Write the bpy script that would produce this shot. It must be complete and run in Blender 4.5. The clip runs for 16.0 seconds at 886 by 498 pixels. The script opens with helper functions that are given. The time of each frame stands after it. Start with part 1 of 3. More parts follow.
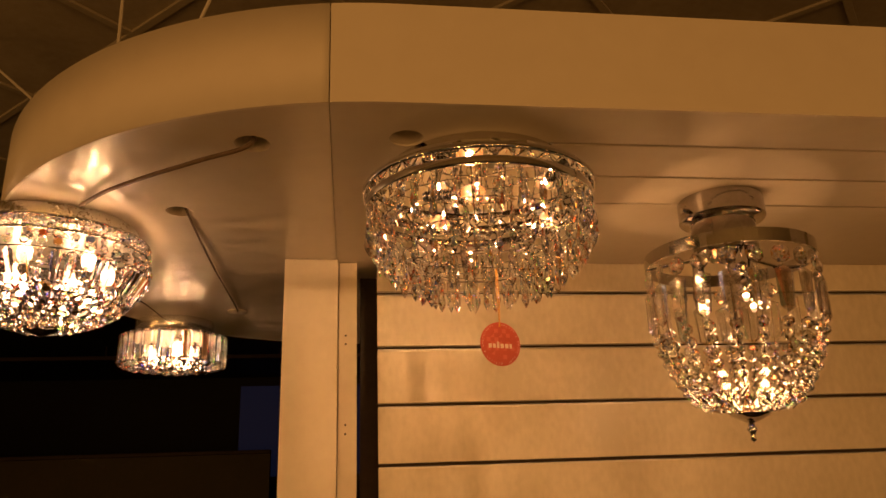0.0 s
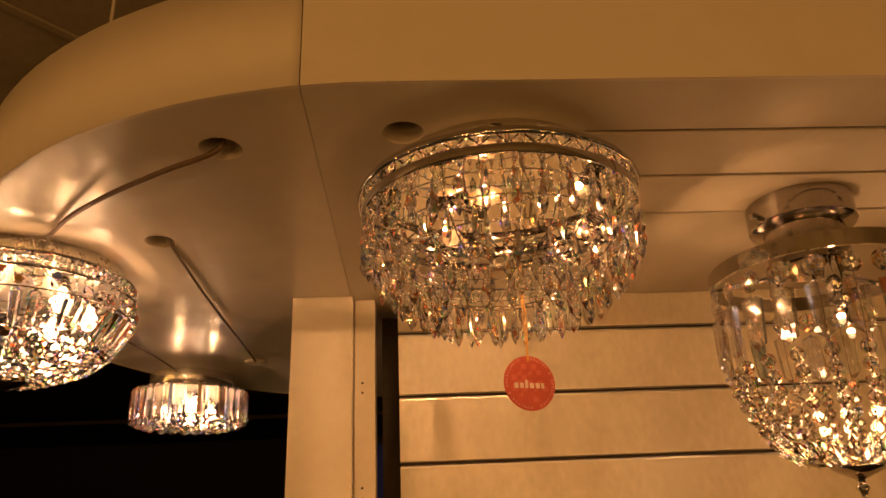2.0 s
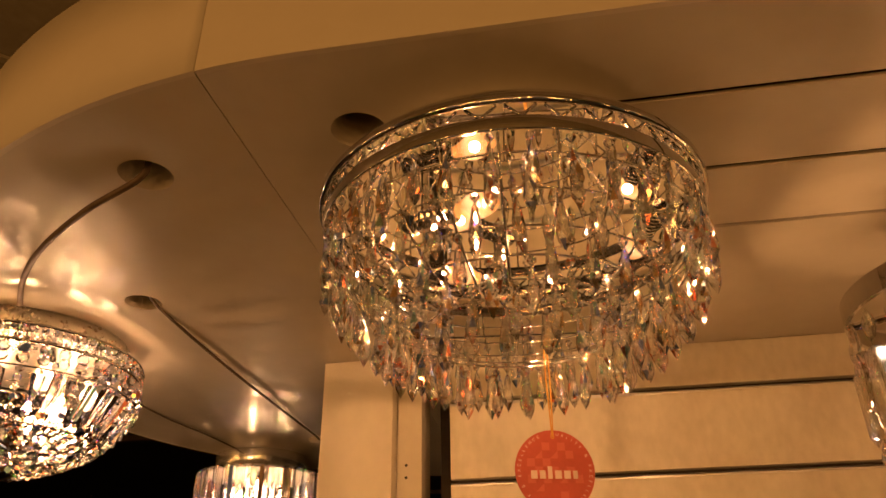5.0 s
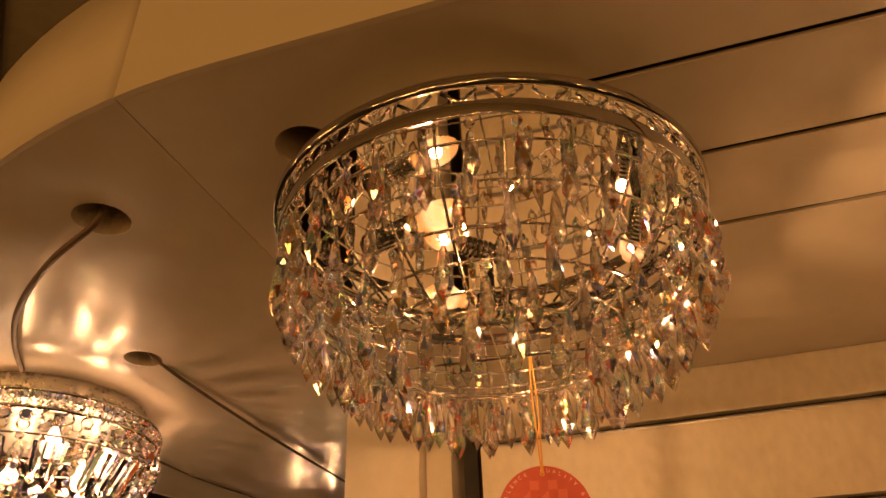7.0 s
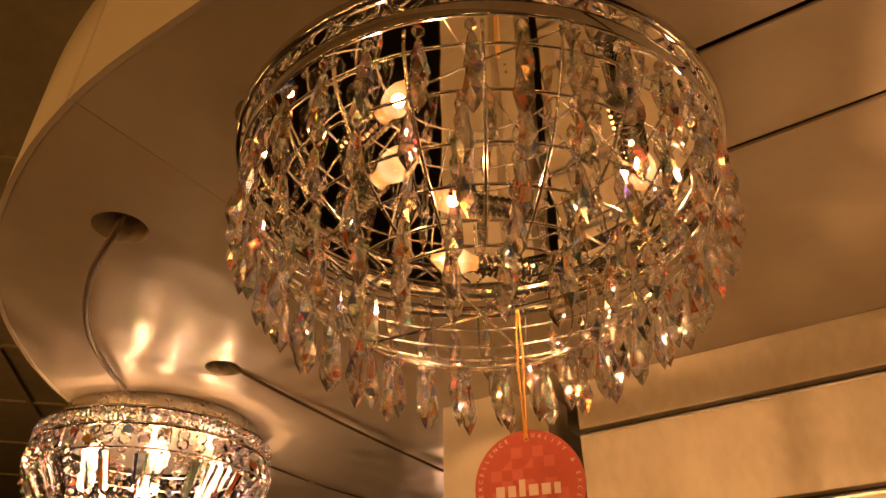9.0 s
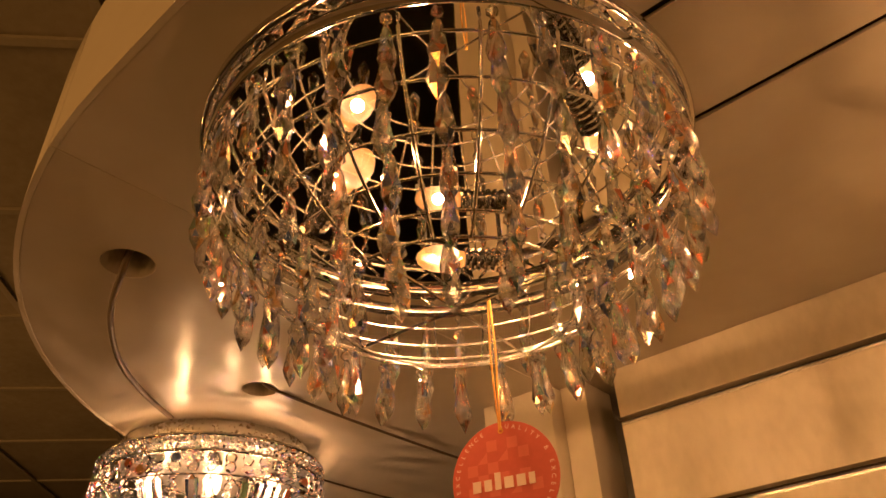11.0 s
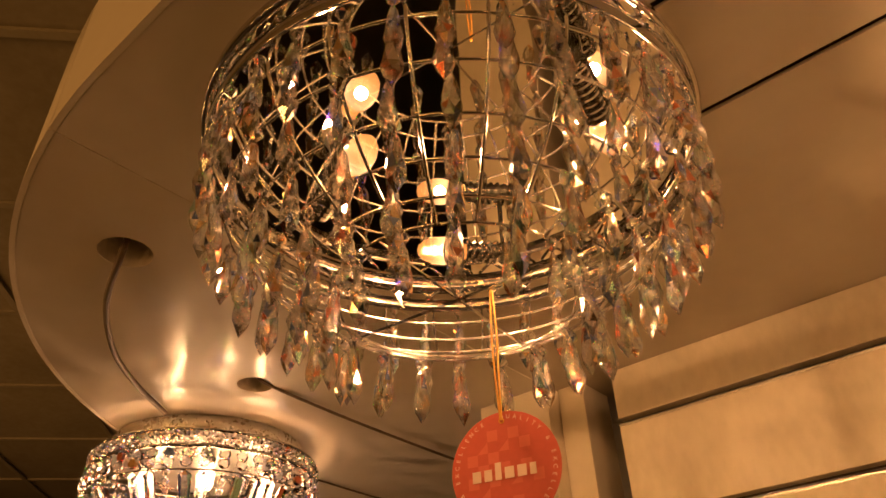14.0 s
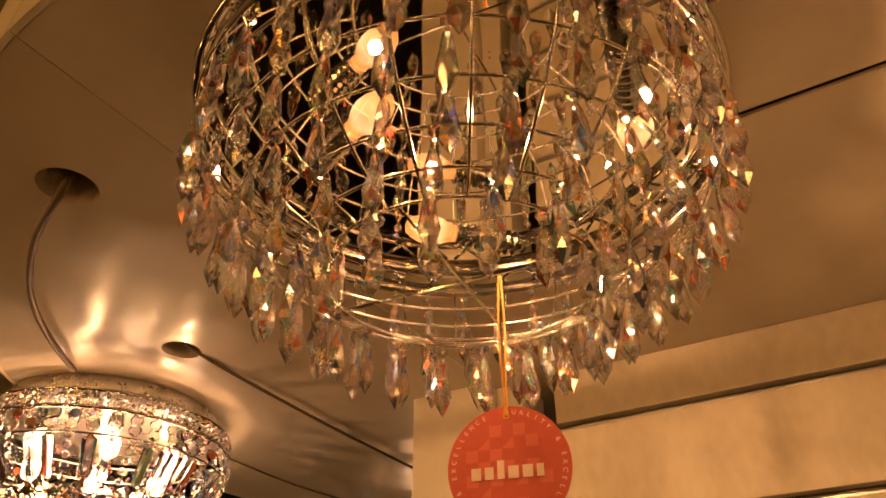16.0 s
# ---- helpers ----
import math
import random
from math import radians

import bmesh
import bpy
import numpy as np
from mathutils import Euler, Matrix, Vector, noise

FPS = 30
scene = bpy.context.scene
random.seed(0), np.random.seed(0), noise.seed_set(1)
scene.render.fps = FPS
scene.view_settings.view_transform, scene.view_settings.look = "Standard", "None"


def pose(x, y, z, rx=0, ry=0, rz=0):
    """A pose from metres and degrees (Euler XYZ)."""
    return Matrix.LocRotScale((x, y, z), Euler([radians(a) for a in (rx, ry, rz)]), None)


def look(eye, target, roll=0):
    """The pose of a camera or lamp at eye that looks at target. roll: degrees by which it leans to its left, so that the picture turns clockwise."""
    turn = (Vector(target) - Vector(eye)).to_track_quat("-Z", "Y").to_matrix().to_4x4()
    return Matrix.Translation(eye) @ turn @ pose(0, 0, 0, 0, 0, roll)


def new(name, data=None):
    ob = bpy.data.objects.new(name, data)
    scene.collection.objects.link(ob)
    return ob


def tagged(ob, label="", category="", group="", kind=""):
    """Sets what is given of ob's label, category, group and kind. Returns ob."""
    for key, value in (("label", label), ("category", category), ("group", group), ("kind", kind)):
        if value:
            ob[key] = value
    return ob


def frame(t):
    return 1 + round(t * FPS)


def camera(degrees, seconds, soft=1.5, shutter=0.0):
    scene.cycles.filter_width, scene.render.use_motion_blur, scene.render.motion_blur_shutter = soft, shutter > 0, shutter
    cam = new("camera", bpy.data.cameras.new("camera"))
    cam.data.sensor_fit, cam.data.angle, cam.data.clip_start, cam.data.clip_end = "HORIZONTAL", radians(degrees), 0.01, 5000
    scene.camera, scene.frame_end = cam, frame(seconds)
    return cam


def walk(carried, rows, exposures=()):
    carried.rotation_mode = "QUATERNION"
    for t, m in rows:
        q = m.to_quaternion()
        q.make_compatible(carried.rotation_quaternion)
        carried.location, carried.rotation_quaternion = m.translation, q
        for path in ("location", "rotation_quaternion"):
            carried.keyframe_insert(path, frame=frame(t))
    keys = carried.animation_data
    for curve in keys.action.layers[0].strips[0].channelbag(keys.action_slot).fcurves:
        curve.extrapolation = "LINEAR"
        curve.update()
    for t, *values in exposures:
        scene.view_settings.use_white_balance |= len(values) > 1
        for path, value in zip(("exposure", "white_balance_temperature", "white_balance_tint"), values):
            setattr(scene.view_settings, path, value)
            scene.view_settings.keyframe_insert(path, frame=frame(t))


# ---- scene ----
cam = camera(62.5, 16.0)
PATH = [
    (0, (-0.270, -1.132, 1.694), (-0.015, 0.751, 2.318), -2.1),
    (0.5, (-0.237, -1.074, 1.688), (-0.034, 0.798, 2.36), -2.2),
    (1, (-0.208, -1.015, 1.691), (-0.052, 0.846, 2.405), -2.2),
    (1.5, (-0.193, -0.961, 1.7), (-0.065, 0.891, 2.445), -2.4),
    (2, (-0.173, -0.901, 1.714), (-0.077, 0.941, 2.487), -2.5),
    (2.5, (-0.15, -0.848, 1.732), (-0.094, 0.987, 2.525), -2.4),
    (3, (-0.12, -0.796, 1.747), (-0.122, 1.029, 2.566), -2.0),
    (3.5, (-0.086, -0.746, 1.765), (-0.163, 1.067, 2.606), -1.4),
    (4, (-0.051, -0.699, 1.782), (-0.212, 1.098, 2.645), -1.0),
    (6.5, (0.069, -0.53, 1.793), (-0.35, 1.114, 2.851), -1.8),
    (7, (0.09, -0.508, 1.799), (-0.382, 1.116, 2.866), -2.3),
    (7.5, (0.119, -0.469, 1.791), (-0.445, 1.1, 2.895), -1.8),
    (8, (0.158, -0.431, 1.798), (-0.537, 1.092, 2.891), -1.4),
    (8.5, (0.185, -0.386, 1.789), (-0.617, 1.062, 2.908), -0.4),
    (9, (0.218, -0.354, 1.787), (-0.692, 1.038, 2.897), -0.4),
    (11.5, (0.284, -0.294, 1.782), (-0.792, 0.959, 2.911), -2.8),
    (12, (0.287, -0.298, 1.788), (-0.795, 0.95, 2.915), -2.0),
    (12.5, (0.28, -0.293, 1.778), (-0.783, 0.941, 2.939), -2.3),
    (13, (0.276, -0.29, 1.773), (-0.778, 0.942, 2.944), -2.2),
    (13.5, (0.274, -0.29, 1.774), (-0.779, 0.955, 2.933), -2.4),
    (14, (0.267, -0.289, 1.775), (-0.781, 0.975, 2.917), -2.3),
    (14.5, (0.262, -0.282, 1.781), (-0.793, 0.994, 2.904), -1.6),
    (15, (0.246, -0.271, 1.785), (-0.798, 1.014, 2.908), -0.1),
    (15.5, (0.224, -0.264, 1.79), (-0.783, 1.041, 2.923), 1.9),
    (16, (0.183, -0.3, 1.79), (-0.667, 1.121, 2.911), -0.0),
]
walk(cam, [(t, look(eye, target, roll)) for t, eye, target, roll in PATH])

# ---- light ----
world = bpy.data.worlds.new("showroom_air")
scene.world = world
world.use_nodes = True
world.node_tree.nodes["Background"].inputs[0].default_value = (1.0, 0.46, 0.14, 1)
world.node_tree.nodes["Background"].inputs[1].default_value = 0.02
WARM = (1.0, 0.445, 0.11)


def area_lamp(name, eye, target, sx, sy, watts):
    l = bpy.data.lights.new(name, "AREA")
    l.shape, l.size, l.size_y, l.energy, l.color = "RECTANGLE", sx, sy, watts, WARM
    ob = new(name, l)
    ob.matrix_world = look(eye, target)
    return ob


BULB_WARM = (1.0, 0.49, 0.19)


def bulb_lamp(name, at, watts, r=0.012, colour=BULB_WARM):
    l = bpy.data.lights.new(name, "POINT")
    l.energy, l.color, l.shadow_soft_size = watts, colour, r
    ob = new(name, l)
    ob.location = at
    return ob


# unseen area lamps, added for the shop's lit displays behind and beside the camera
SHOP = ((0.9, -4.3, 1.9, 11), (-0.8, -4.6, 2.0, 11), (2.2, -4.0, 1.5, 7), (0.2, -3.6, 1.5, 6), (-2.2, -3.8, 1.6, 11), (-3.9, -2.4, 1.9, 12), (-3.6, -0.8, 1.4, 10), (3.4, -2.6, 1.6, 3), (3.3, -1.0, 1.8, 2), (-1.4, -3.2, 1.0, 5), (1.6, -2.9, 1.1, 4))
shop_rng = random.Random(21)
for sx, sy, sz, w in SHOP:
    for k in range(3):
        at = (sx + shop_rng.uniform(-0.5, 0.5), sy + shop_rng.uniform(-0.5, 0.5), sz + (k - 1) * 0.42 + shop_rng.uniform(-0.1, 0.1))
        area_lamp("unseen_shop_light", at, (-0.1, 0.3, 2.15), 0.16, 0.13, w * 0.36)


# ---- materials ----
def material(name):
    m = bpy.data.materials.new(name)
    m.use_nodes = True
    return m, m.node_tree.nodes, m.node_tree.links, m.node_tree.nodes["Principled BSDF"]


def surface(name, a, b, scale=4.0, rough=(0.35, 0.45), metal=0.0, bump=0.0, bump_scale=60.0, stretch=(1, 1, 1), coat=0.0, wave=0.0):
    """Two colours mixed at two scales, with varied gloss and fine relief."""
    m, n, l, p = material(name)
    tc, mp = n.new("ShaderNodeTexCoord"), n.new("ShaderNodeMapping")
    mp.inputs["Scale"].default_value = stretch
    l.new(tc.outputs["Object"], mp.inputs["Vector"])
    big, small = n.new("ShaderNodeTexNoise"), n.new("ShaderNodeTexNoise")
    big.inputs["Scale"].default_value, small.inputs["Scale"].default_value = scale, scale * 14
    big.inputs["Detail"].default_value, small.inputs["Detail"].default_value = 5, 4
    for q in (big, small):
        l.new(mp.outputs[0], q.inputs["Vector"])
    mix = n.new("ShaderNodeMix")
    mix.data_type = "FLOAT"
    mix.inputs[0].default_value = 0.35
    l.new(big.outputs[0], mix.inputs[2])
    l.new(small.outputs[0], mix.inputs[3])
    ramp = n.new("ShaderNodeValToRGB")
    ramp.color_ramp.elements[0].position, ramp.color_ramp.elements[1].position = 0.36, 0.64
    ramp.color_ramp.elements[0].color, ramp.color_ramp.elements[1].color = (*a, 1), (*b, 1)
    l.new(mix.outputs[0], ramp.inputs[0])
    l.new(ramp.outputs[0], p.inputs["Base Color"])
    rr = n.new("ShaderNodeMapRange")
    rr.inputs[3].default_value, rr.inputs[4].default_value = rough
    l.new(mix.outputs[0], rr.inputs[0])
    l.new(rr.outputs[0], p.inputs["Roughness"])
    p.inputs["Metallic"].default_value = metal
    p.inputs["Coat Weight"].default_value = coat
    p.inputs["Coat Roughness"].default_value = 0.12
    last = None
    if wave:
        wn = n.new("ShaderNodeTexNoise")
        wn.inputs["Scale"].default_value, wn.inputs["Detail"].default_value = 8.5, 1.5
        l.new(tc.outputs["Object"], wn.inputs["Vector"])
        bw = n.new("ShaderNodeBump")
        bw.inputs["Strength"].default_value, bw.inputs["Distance"].default_value = 1.0, wave
        l.new(wn.outputs[0], bw.inputs["Height"])
        last = bw
    if bump:
        bn = n.new("ShaderNodeTexNoise")
        bn.inputs["Scale"].default_value, bn.inputs["Detail"].default_value = bump_scale, 4
        l.new(mp.outputs[0], bn.inputs["Vector"])
        bb = n.new("ShaderNodeBump")
        bb.inputs["Strength"].default_value, bb.inputs["Distance"].default_value = 0.5, bump
        l.new(bn.outputs[0], bb.inputs["Height"])
        if last:
            l.new(last.outputs[0], bb.inputs["Normal"])
        last = bb
    if last:
        l.new(last.outputs[0], p.inputs["Normal"])
        if coat:
            l.new(last.outputs[0], p.inputs["Coat Normal"])
    return m


def crystal_material(name, clear, ior, fire=0.10, flash=1.0):
    """Cut lead glass with a bright surface gloss; fire is the share that parts into colours."""
    m = bpy.data.materials.new(name)
    m.use_nodes = True
    n, l = m.node_tree.nodes, m.node_tree.links
    n.remove(n["Principled BSDF"])
    out = n["Material Output"]

    def bend(colour, d):
        b = n.new("ShaderNodeBsdfRefraction")
        b.inputs["Color"].default_value = (*colour, 1)
        b.inputs["Roughness"].default_value = 0.0
        b.inputs["IOR"].default_value = ior + d
        return b

    def both(kind, a, b, share=None):
        x = n.new(kind)
        k = 0 if share is None else 1
        l.new(a.outputs[0], x.inputs[k])
        l.new(b.outputs[0], x.inputs[k + 1])
        if share is not None:
            x.inputs[0].default_value = share
        return x

    split = both("ShaderNodeAddShader", both("ShaderNodeAddShader", bend((1, 0, 0), -0.06), bend((0, 1, 0), 0.0)), bend((0, 0, 1), 0.06))
    body = both("ShaderNodeMixShader", bend((1.0, 0.995, 0.985), 0.0), split, fire)
    deep = both("ShaderNodeMixShader", body, bend((1.0, 0.995, 0.985), 0.38), 0.0)
    body = both("ShaderNodeMixShader", deep, n.new("ShaderNodeBsdfTransparent"), clear)
    # sparkle painted by facet: each gets a random glint, some of them coloured
    geo, info, add, toss, hue = (n.new("ShaderNode" + k) for k in ("NewGeometry", "ObjectInfo", "VectorMath", "TexWhiteNoise", "ValToRGB"))
    l.new(geo.outputs["True Normal"], add.inputs[0])
    l.new(info.outputs["Random"], add.inputs[1])
    snap = n.new("ShaderNodeVectorMath")
    snap.operation = "SNAP"
    snap.inputs[1].default_value = (0.02, 0.02, 0.02)
    l.new(add.outputs[0], snap.inputs[0])
    l.new(snap.outputs[0], toss.inputs[0])
    l.new(toss.outputs["Value"], hue.inputs[0])
    parts = n.new("ShaderNodeSeparateColor")
    l.new(toss.outputs["Color"], parts.inputs[0])
    cr = hue.color_ramp
    cr.interpolation = "CONSTANT"
    cr.elements[0].color = (0.97, 0.95, 1.0, 1)
    cr.elements[1].position, cr.elements[1].color = 0.86, (1.0, 0.66, 0.34, 1)
    for at, c in ((0.92, (0.30, 0.45, 1.0)), (0.955, (0.45, 0.85, 0.85)), (0.975, (1.0, 0.30, 0.15))):
        cr.elements.new(at).color = (*c, 1)
    glint = n.new("ShaderNodeBsdfGlossy")
    glint.inputs["Roughness"].default_value = 0.11
    l.new(hue.outputs[0], glint.inputs["Color"])
    body = both("ShaderNodeMixShader", body, glint, 0.0)
    # facet shares drawn at random for sparkle: most clear, some bend steeply, a few flash
    for source, knob, steps in (("Red", body, ((0.0, 0.02), (0.42, 0.10 * flash), (0.64, 0.36 * flash), (0.83, min(0.95, 0.80 * flash)))), ("Green", deep, ((0.0, 0.0), (0.55, 0.5), (0.75, 1.0)))):
        pick = n.new("ShaderNodeValToRGB")
        pick.color_ramp.interpolation = "CONSTANT"
        for k, (at, v) in enumerate(steps):
            e = pick.color_ramp.elements[k] if k < 2 else pick.color_ramp.elements.new(at)
            e.position, e.color = at, (v, v, v, 1)
        l.new(parts.outputs[source], pick.inputs[0])
        l.new(pick.outputs[0], knob.inputs[0])
    gloss, facing = n.new("ShaderNodeBsdfGlossy"), n.new("ShaderNodeLayerWeight")
    gloss.inputs["Roughness"].default_value = 0.03
    facing.inputs["Blend"].default_value = 0.16
    skin = both("ShaderNodeMixShader", body, gloss, 0.0)
    l.new(facing.outputs["Facing"], skin.inputs[0])
    l.new(skin.outputs[0], out.inputs["Surface"])
    return m


def glow(name, colour, strength):
    m, n, l, p = material(name)
    p.inputs["Base Color"].default_value = (*colour, 1)
    p.inputs["Emission Color"].default_value = (*colour, 1)
    p.inputs["Emission Strength"].default_value = strength
    return m


def bulb_glow(name, edge, heart, low, high, length):
    """Lit bulb glass, hottest round the filament at mid length."""
    m, n, l, p = material(name)
    tc, sep, ramp = n.new("ShaderNodeTexCoord"), n.new("ShaderNodeSeparateXYZ"), n.new("ShaderNodeValToRGB")
    l.new(tc.outputs["Object"], sep.inputs[0])
    mr = n.new("ShaderNodeMapRange")
    mr.inputs[1].default_value, mr.inputs[2].default_value = 0.0, -length
    l.new(sep.outputs[2], mr.inputs[0])
    l.new(mr.outputs[0], ramp.inputs[0])
    cr = ramp.color_ramp
    cr.interpolation = "EASE"
    cr.elements[0].position, cr.elements[0].color = 0.10, (*edge, 1)
    cr.elements[1].position, cr.elements[1].color = 0.95, (*edge, 1)
    mid = cr.elements.new(0.40)
    mid.color = (*heart, 1)
    power, pr = n.new("ShaderNodeValToRGB"), n.new("ShaderNodeMapRange")
    power.color_ramp.interpolation = "EASE"
    power.color_ramp.elements[0].position, power.color_ramp.elements[0].color = 0.12, (0, 0, 0, 1)
    power.color_ramp.elements[1].position, power.color_ramp.elements[1].color = 0.72, (0, 0, 0, 1)
    power.color_ramp.elements.new(0.38).color = (1, 1, 1, 1)
    l.new(mr.outputs[0], power.inputs[0])
    l.new(power.outputs[0], pr.inputs[0])
    pr.inputs[3].default_value, pr.inputs[4].default_value = low, high
    l.new(ramp.outputs[0], p.inputs["Emission Color"])
    l.new(pr.outputs[0], p.inputs["Emission Strength"])
    p.inputs["Base Color"].default_value = (0.008, 0.005, 0.003, 1)
    p.inputs["Specular IOR Level"].default_value = 0.15
    p.inputs["Roughness"].default_value = 0.05
    see, mix = n.new("ShaderNodeBsdfTransparent"), n.new("ShaderNodeMixShader")
    see.inputs["Color"].default_value = (1.0, 0.96, 0.88, 1)
    mix.inputs[0].default_value = 0.42
    l.new(see.outputs[0], mix.inputs[1])
    l.new(p.outputs[0], mix.inputs[2])
    l.new(mix.outputs[0], n["Material Output"].inputs["Surface"])
    return m


UNDER2 = surface("satin_cream_canopy_panel", (0.62, 0.55, 0.45), (0.68, 0.61, 0.50), 2.2, (0.5, 0.6), bump=0.0002, bump_scale=180)
FASCIA = surface("cream_fascia_laminate", (0.70, 0.63, 0.52), (0.75, 0.68, 0.57), 1.6, (0.5, 0.6), bump=0.0004, bump_scale=240)
UNDER = surface("glossy_cream_canopy_panel", (0.62, 0.55, 0.45), (0.68, 0.61, 0.50), 2.2, (0.27, 0.33), bump=0.0002, bump_scale=180, coat=0.28, wave=0.0065)
WALLM = surface("cream_slat_panel", (0.60, 0.53, 0.41), (0.76, 0.68, 0.55), 5.0, (0.32, 0.48), bump=0.0003, bump_scale=220, stretch=(1, 1, 0.6))
COLM = surface("cream_painted_upright", (0.72, 0.65, 0.54), (0.80, 0.73, 0.61), 3.0, (0.4, 0.55), bump=0.0004, bump_scale=200)
ALU = surface("aluminium_slot_insert", (0.62, 0.60, 0.56), (0.75, 0.73, 0.70), 18.0, (0.26, 0.42), metal=0.6, bump=0.0004, bump_scale=30, stretch=(1, 1, 6))
# dark brown for boards and rails; in grooves, holes and gap it colours in shade
SHADE = surface("dark_brown_and_shade", (0.035, 0.02, 0.012), (0.06, 0.036, 0.02), 6.0, (0.6, 0.8), bump=0.0005)
CHROME = surface("polished_chrome", (0.60, 0.58, 0.56), (0.68, 0.66, 0.64), 9.0, (0.05, 0.11), metal=1.0, bump=0.00008, bump_scale=40)
MIRROR = surface("mirror_chrome", (0.86, 0.85, 0.83), (0.90, 0.89, 0.87), 7.0, (0.01, 0.04), metal=1.0, wave=0.0006)
BRUSHED = surface("satin_nickel", (0.60, 0.57, 0.52), (0.70, 0.67, 0.62), 12.0, (0.22, 0.34), metal=1.0, bump=0.0002)
CRYSTAL = crystal_material("cut_crystal", 0.58, 1.17, 0.10, 1.05)
CRYSTAL_CLEAR = crystal_material("cut_crystal_flat", 0.72, 1.12, 0.10, 0.6)
# copy with stronger painted flashes, for the brightly lit lamps
CRYSTAL_LIT = crystal_material("cut_crystal_more_flash", 0.42, 1.2, 0.10, 1.25)
CABLE = surface("clear_coated_cable", (0.10, 0.065, 0.038), (0.15, 0.10, 0.06), 30.0, (0.45, 0.6))
CORD = surface("pale_ceiling_cord", (0.55, 0.5, 0.42), (0.65, 0.6, 0.5), 30.0, (0.5, 0.6))
TAGRED = surface("red_tag_card", (0.52, 0.10, 0.075), (0.60, 0.12, 0.09), 20.0, (0.3, 0.42), bump=0.0001)
TAGPALE = surface("pale_red_print", (0.62, 0.15, 0.11), (0.68, 0.17, 0.13), 20.0, (0.3, 0.42))
INK = surface("white_print", (0.80, 0.62, 0.55), (0.86, 0.70, 0.62), 30.0, (0.4, 0.5))
GOLD = surface("gold_thread", (0.62, 0.30, 0.05), (0.75, 0.40, 0.08), 90.0, (0.35, 0.5), metal=0.3)
TILE = surface("mineral_ceiling_tile", (0.28, 0.24, 0.17), (0.38, 0.33, 0.24), 3.0, (0.8, 0.9), bump=0.001, bump_scale=90)
TBAR = surface("painted_ceiling_grid", (0.33, 0.29, 0.21), (0.40, 0.35, 0.26), 6.0, (0.5, 0.6))
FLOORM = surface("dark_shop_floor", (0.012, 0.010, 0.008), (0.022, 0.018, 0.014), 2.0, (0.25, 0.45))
# near black, so lack of light is held in the colour
UNLIT_DARK = surface("unlit_shop_dark", (0.010, 0.008, 0.006), (0.018, 0.014, 0.010), 2.0, (0.6, 0.8), bump=0.001)
DIVIDER = surface("dark_olive_partition", (0.05, 0.038, 0.016), (0.07, 0.052, 0.022), 3.0, (0.6, 0.75), bump=0.001)
SCREW = surface("dark_fixing_hole", (0.02, 0.014, 0.01), (0.04, 0.03, 0.02), 50.0, (0.5, 0.7))
BULB = bulb_glow("lit_bulb_glass", (1.0, 0.34, 0.08), (1.0, 0.50, 0.24), 1.0, 2.2, 0.046)
CORE = glow("bulb_hot_core", (1.0, 0.53, 0.26), 60.0)
ENAMEL = surface("white_enamel", (0.50, 0.48, 0.44), (0.56, 0.54, 0.50), 6.0, (0.3, 0.4))
PEARL = surface("satin_nickel_pale", (0.72, 0.70, 0.66), (0.82, 0.80, 0.76), 9.0, (0.16, 0.26), metal=0.8)
SMOKED = surface("darker_chrome", (0.36, 0.33, 0.30), (0.46, 0.43, 0.40), 9.0, (0.06, 0.14), metal=1.0)
BRIGHT = surface("bright_nickel_wire", (0.84, 0.81, 0.78), (0.90, 0.87, 0.84), 20.0, (0.10, 0.18), metal=1.0)
BULB_HOT = glow("lit_bulb_glass_white", (1.0, 0.58, 0.34), 7.0)
BLUE = glow("dim_blue_window", (0.008, 0.014, 0.045), 0.2)


# ---- building helpers ----
def mesh_of(name, bm, mat, smooth=False):
    bmesh.ops.recalc_face_normals(bm, faces=bm.faces)
    me = bpy.data.meshes.new(name)
    bm.to_mesh(me)
    bm.free()
    me.materials.append(mat)
    if smooth:
        me.polygons.foreach_set("use_smooth", [True] * len(me.polygons))
    return me


def part(name, bm, mat, parent=None, label="", smooth=False):
    ob = new(name, mesh_of(name, bm, mat, smooth))
    ob.parent = parent
    if label:
        ob["label"] = label
    return ob


def piece(name, me, parent, m):
    ob = new(name, me)
    ob.parent = parent
    ob.matrix_basis = m
    return ob


def thing(name, at, label, category, group="", kind=""):
    ob = new(name)
    ob.location = at
    return tagged(ob, label, category, group, kind)


def add_box(bm, a, b, bevel=0.0):
    vs = [bm.verts.new((a[0] if i & 1 == 0 else b[0], a[1] if i & 2 == 0 else b[1], a[2] if i & 4 == 0 else b[2])) for i in range(8)]
    fs = [bm.faces.new([vs[i] for i in q]) for q in ((0, 2, 3, 1), (4, 5, 7, 6), (0, 1, 5, 4), (2, 6, 7, 3), (0, 4, 6, 2), (1, 3, 7, 5))]
    if bevel:
        es = {e for f in fs for e in f.edges}
        bmesh.ops.bevel(bm, geom=list(es), offset=bevel, segments=2, affect="EDGES", profile=0.6)
    return bm


def box(a, b, bevel=0.0):
    return add_box(bmesh.new(), a, b, bevel)


